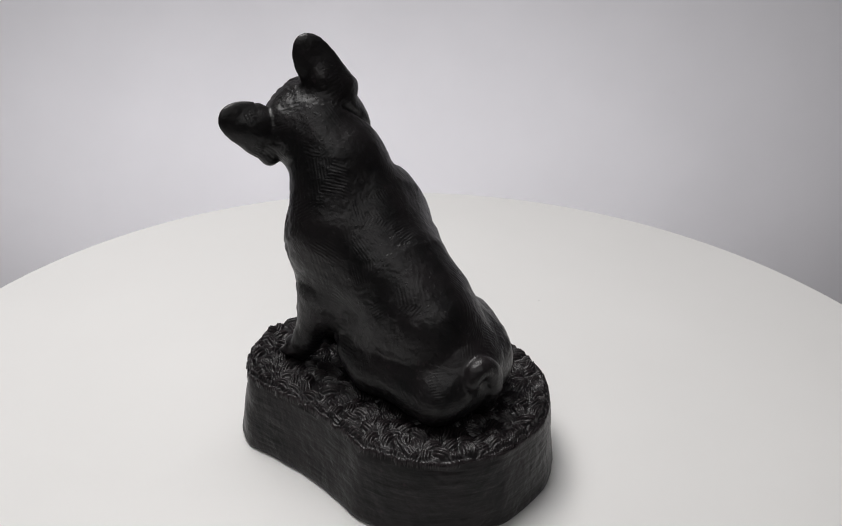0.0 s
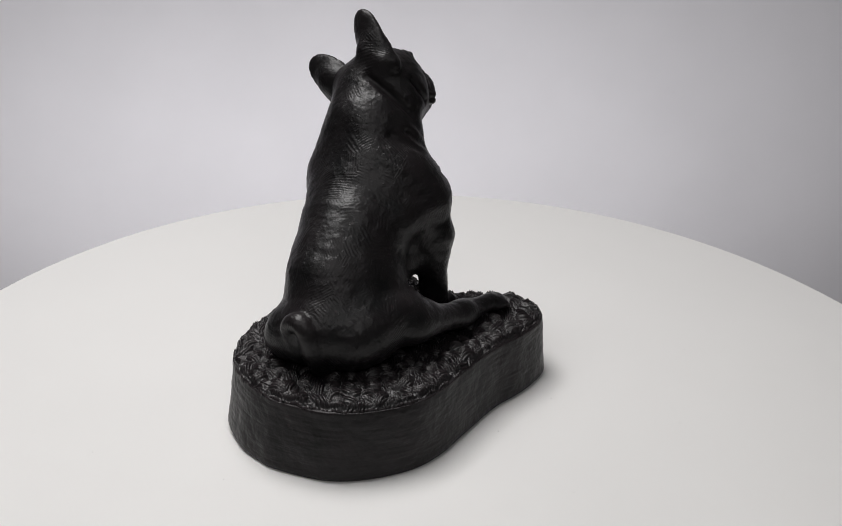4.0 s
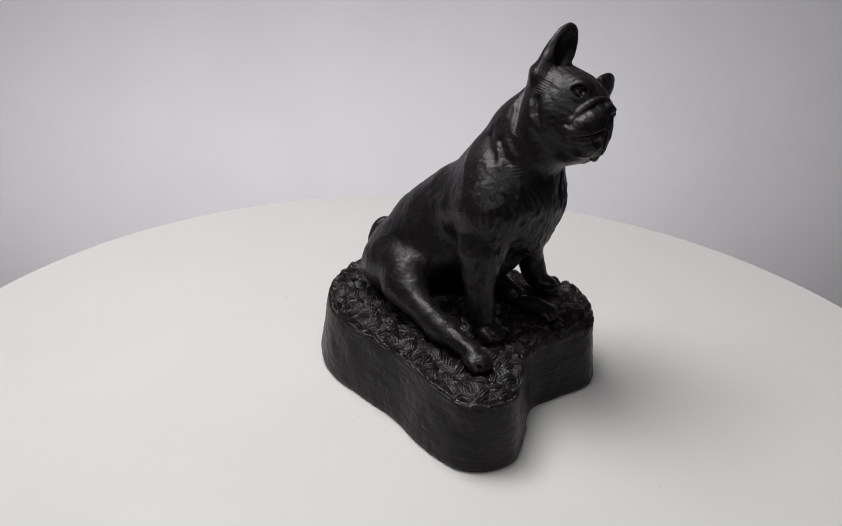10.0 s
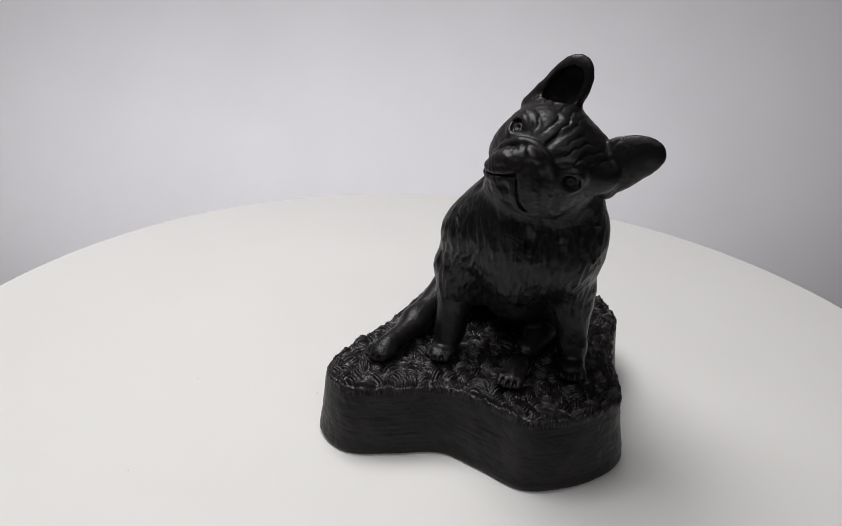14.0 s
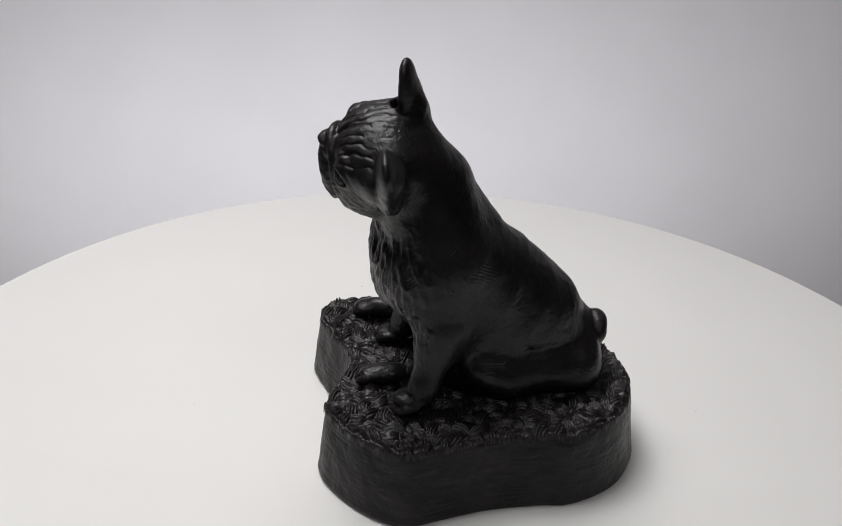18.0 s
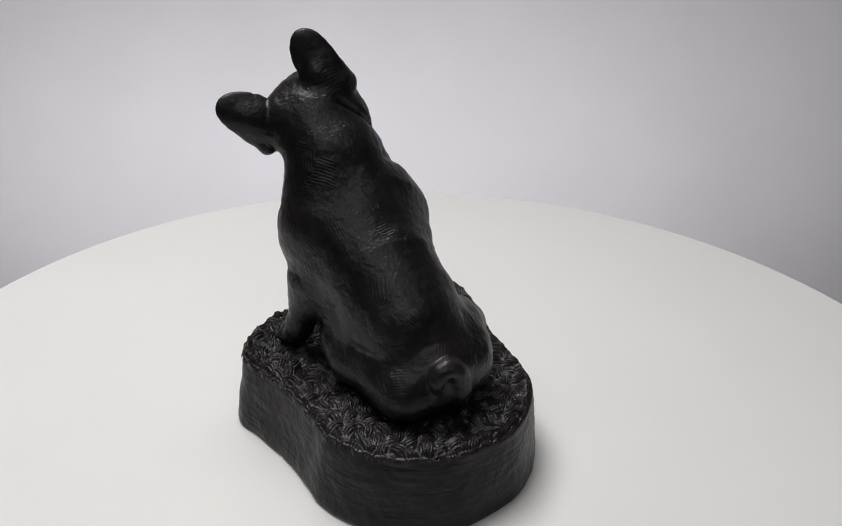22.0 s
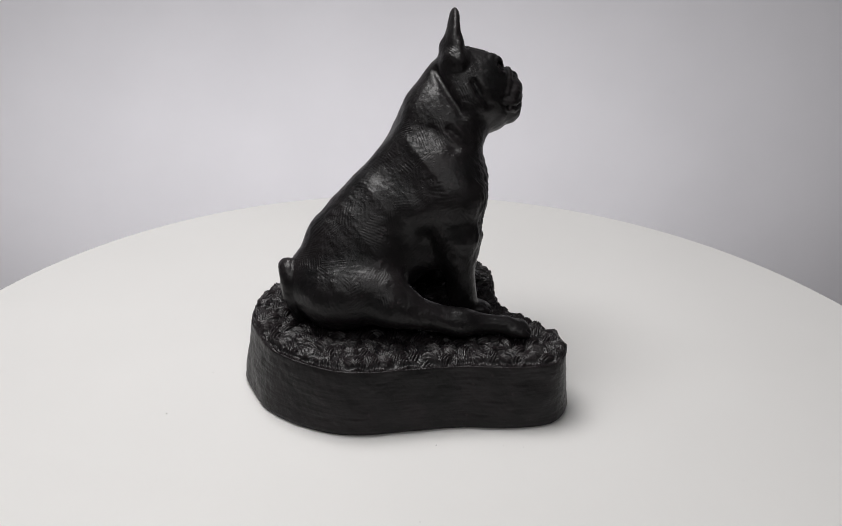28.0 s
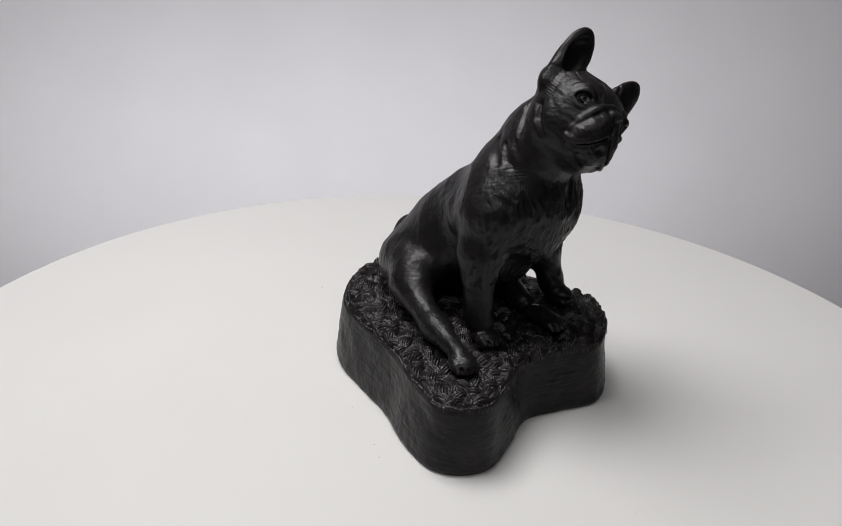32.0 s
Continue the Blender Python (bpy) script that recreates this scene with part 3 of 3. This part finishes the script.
def turf():
    """The grassy top of the plinth: tufts of parallel blades, each with its own direction, as a fine sheet."""
    step = 0.095
    xs, ys = np.arange(-8, 36, step), np.arange(-24, 17.5, step)
    gx, gy = np.meshgrid(xs, ys, indexing="ij")
    coarse = outline_distance(gx[::4, ::4], gy[::4, ::4])
    edge = np.kron(coarse, np.ones((4, 4)))[: gx.shape[0], : gx.shape[1]]
    # smooth the coarse distances back to the fine grid
    for ax in (0, 1):
        edge = sum(np.roll(edge, k, ax) for k in range(-3, 4)) / 7
    edge = edge + TAPER * TOP + 0.16 * np.sin(gx * 2.3) * np.sin(gy * 2.1)
    inside = edge < 0.14
    rng = np.random.RandomState(7)
    seeds = []
    for _ in range(9000):
        p = rng.uniform((-8, -24), (36, 17.5))
        if all((p[0] - q[0]) ** 2 + (p[1] - q[1]) ** 2 > 1.5 for q in seeds):
            seeds.append(p)
    seeds = np.array(seeds)
    drift = np.array([noise.noise(Vector((p[0] * 0.16, p[1] * 0.16, 4.0))) for p in seeds])
    turn = drift * 9 + rng.normal(0, 1.0, len(seeds))
    ca, sa = np.cos(turn), np.sin(turn)
    lift = rng.uniform(0, 0.5, len(seeds))
    bend = rng.uniform(-0.35, 0.35, len(seeds))
    pitch = rng.uniform(15, 21, len(seeds))
    px, py = gx[inside], gy[inside]
    high = np.zeros(len(px))
    for lo in range(0, len(px), 4000):
        dx = px[lo:lo + 4000, None] - seeds[:, 0]
        dy = py[lo:lo + 4000, None] - seeds[:, 1]
        near = np.argpartition(dx * dx + dy * dy, 6, 1)[:, :6]
        r = np.arange(len(dx))[:, None]
        dx, dy = dx[r, near], dy[r, near]
        along, across = dx * ca[near] + dy * sa[near], dy * ca[near] - dx * sa[near]
        across = across + bend[near] * along**2
        d2 = (along / 1.5) ** 2 + (across / 1.0) ** 2
        blades = np.abs(np.sin(across * pitch[near] / 2)) ** 0.8
        h = lift[near] + 0.5 * np.clip(1 - d2, 0, 1) + 0.58 * blades * np.clip(1.2 - d2, 0, 1) + 0.22 * along / 1.5
        high[lo:lo + 4000] = h.max(1)
    e = -edge[inside]
    z = TOP - 0.15 + high * np.clip(e / 0.5, 0.45, 1) - 1.0 * np.clip(-e / 0.12, 0, 1)
    index = np.full(gx.shape, -1)
    index[inside] = np.arange(len(px))
    q = np.stack([index[:-1, :-1], index[1:, :-1], index[1:, 1:], index[:-1, 1:]], -1).reshape(-1, 4)
    return np.stack([px, py, z], 1), q[(q >= 0).all(1)]


def flat_mesh(name, verts, faces, kinds, mats):
    """A smooth mesh of quads, with a material for each."""
    me = bpy.data.meshes.new(name)
    me.vertices.add(len(verts))
    me.vertices.foreach_set("co", np.asarray(verts, np.float32).ravel())
    me.loops.add(faces.size)
    me.loops.foreach_set("vertex_index", faces.astype(np.int32).ravel())
    me.polygons.add(len(faces))
    me.polygons.foreach_set("loop_start", np.arange(0, faces.size, 4, dtype=np.int32))
    for m in mats:
        me.materials.append(m)
    me.polygons.foreach_set("material_index", kinds.astype(np.int32))
    me.polygons.foreach_set("use_smooth", np.ones(len(faces), bool))
    me.update(calc_edges=True)
    me.validate()
    return new(name, me)


def dog_field(p):
    """Below zero inside the statuette."""
    f = blend(soft_union(p, BODY, 0.9), soft_union(p, FINE, 0.35), 0.4)
    f = blend(f, soft_union(p, RAISED, 0.14), 0.35)
    f = -blend(-f, soft_union(p, SUNK, 0.09), 0.38)
    f = -blend(-f, soft_union(p, CREASES, 0.15), 1.1)
    low = p[:, 2] < TOP + 3
    x, y, z = p[low].T
    col = np.clip(np.round((x + 12) / 0.13).astype(int), 0, RIM_GRID.shape[0] - 1), np.clip(np.round((y + 28) / 0.13).astype(int), 0, RIM_GRID.shape[1] - 1)
    foot = FOOT[0] + FOOT[1] * x + FOOT[2] * y
    side = RIM_GRID[col] + TAPER * z + 0.7 * np.clip(0.8 - (z - foot), 0, 1) ** 2
    f[low] = np.minimum(f[low], np.maximum(np.maximum(side, z - TOP), foot - z))
    return f


def statuette():
    verts, faces = surface(dog_field, np.array([-9.7, -25.2, -1.3]), np.array([37.5, 18.2, 52.3]), 0.13)
    a, b, c = verts[faces[:, 0]], verts[faces[:, 1]], verts[faces[:, 2]]
    fn = np.cross(b - a, c - a)
    normals = np.zeros_like(verts)
    for k in range(4):
        np.add.at(normals, faces[:, k], fn)
    normals /= np.linalg.norm(normals, axis=1)[:, None] + 1e-9
    free = np.clip((verts[:, 2] - (FOOT[0] + FOOT[1] * verts[:, 0] + FOOT[2] * verts[:, 1]) - 0.1) / 0.4, 0, 1)
    verts = verts + normals * (relief(verts, normals) * free)[:, None]
    centre = verts[faces].mean(1)
    hollow = np.zeros(len(faces), bool)
    for c, r, m in EARS:
        q = (centre - np.array(c)) @ m
        hollow |= ((q / (np.array(r) * 1.15)) ** 2).sum(1) < 1
    face = (centre - SKULL) @ HEAD
    hollow |= (np.linalg.norm(face, axis=1) < 9) & (face[:, 0] > 0.6 + 0.5 * np.sin(face[:, 2] * 1.3))
    tv, tf = turf()
    kind = np.where(centre[:, 2] < TOP - 0.05, 1, np.where(hollow, 2, 0))
    every = np.concatenate([faces, tf + len(verts)])
    ob = flat_mesh("bulldog_statuette", (np.concatenate([verts, tv]) @ TO_PLATTER.T + SHIFT) * U, every, np.concatenate([kind, np.full(len(tf), 3)]), (BRONZE, BRUSHED, PLAIN, TURF))
    return tagged(ob, "black bronze-look statuette of a sitting bulldog on a grassy plinth", "statue")


h = radians(134.4)
LEAN = np.array([[0.9999, -0.0130, 0.0045], [0.0130, 0.9999, 0.0067], [-0.0046, -0.0067, 1.0]])
TO_PLATTER = 1.0162 * LEAN @ np.array([[math.cos(h), -math.sin(h), 0], [math.sin(h), math.cos(h), 0], [0, 0, 0.994]])
SHIFT = 1.0162 * LEAN @ np.array([4.9, -20.1, 0.0]) + np.array([0.033, -0.24, 0.441])
# where the disc's top lies under the plinth, as height over its own ground plan
UP = TO_PLATTER[2] - TILT[0] * TO_PLATTER[0] - TILT[1] * TO_PLATTER[1]
FOOT = (-(SHIFT[2] - TILT[0] * SHIFT[0] - TILT[1] * SHIFT[1]) / UP[2], -UP[0] / UP[2], -UP[1] / UP[2])
RIM_GRID = outline_distance(*np.meshgrid(-12 + 0.13 * np.arange(390), -28 + 0.13 * np.arange(370), indexing="ij"))
dog = statuette()

# ---- the turning ----
TURN = [
    (0.0, -0.90), (0.5, -9.11), (1.0, -17.51), (1.5, -25.82), (2.0, -34.28), (2.5, -42.64),
    (3.0, -51.12), (3.5, -59.49), (5.5, -92.21), (6.0, -100.35), (6.5, -108.95), (7.0, -117.61),
    (7.5, -126.22), (8.0, -134.61), (8.5, -142.90), (9.0, -151.24), (9.5, -159.89), (10.0, -169.09),
    (10.5, -177.91), (11.0, -186.51), (11.5, -195.15), (12.0, -203.98), (12.5, -213.15), (13.0, -222.23),
    (13.5, -230.94), (14.0, -239.72), (14.5, -248.12), (16.5, -280.31), (17.0, -288.23), (17.5, -297.32),
    (18.0, -306.15), (18.5, -314.03), (19.0, -321.69), (19.5, -330.29), (20.0, -338.50), (20.5, -346.25),
    (21.0, -354.52), (21.5, -362.96), (22.0, -371.23), (22.5, -379.68), (23.0, -387.83), (23.5, -396.24),
    (24.0, -404.67), (24.5, -413.05), (25.0, -421.27), (25.5, -429.51), (27.5, -462.62), (28.0, -471.21),
    (28.5, -479.65), (29.0, -488.29), (29.5, -497.12), (30.0, -505.92), (30.5, -514.61), (31.0, -523.24),
    (31.5, -531.76), (32.0, -540.20),
]


def motions():
    walk(platter, [(t, pose(0, 0, 0, 0, 0, a)) for t, a in TURN])
    walk(dog, [(t, pose(0, 0, 0, 0, 0, a)) for t, a in TURN])


motions()
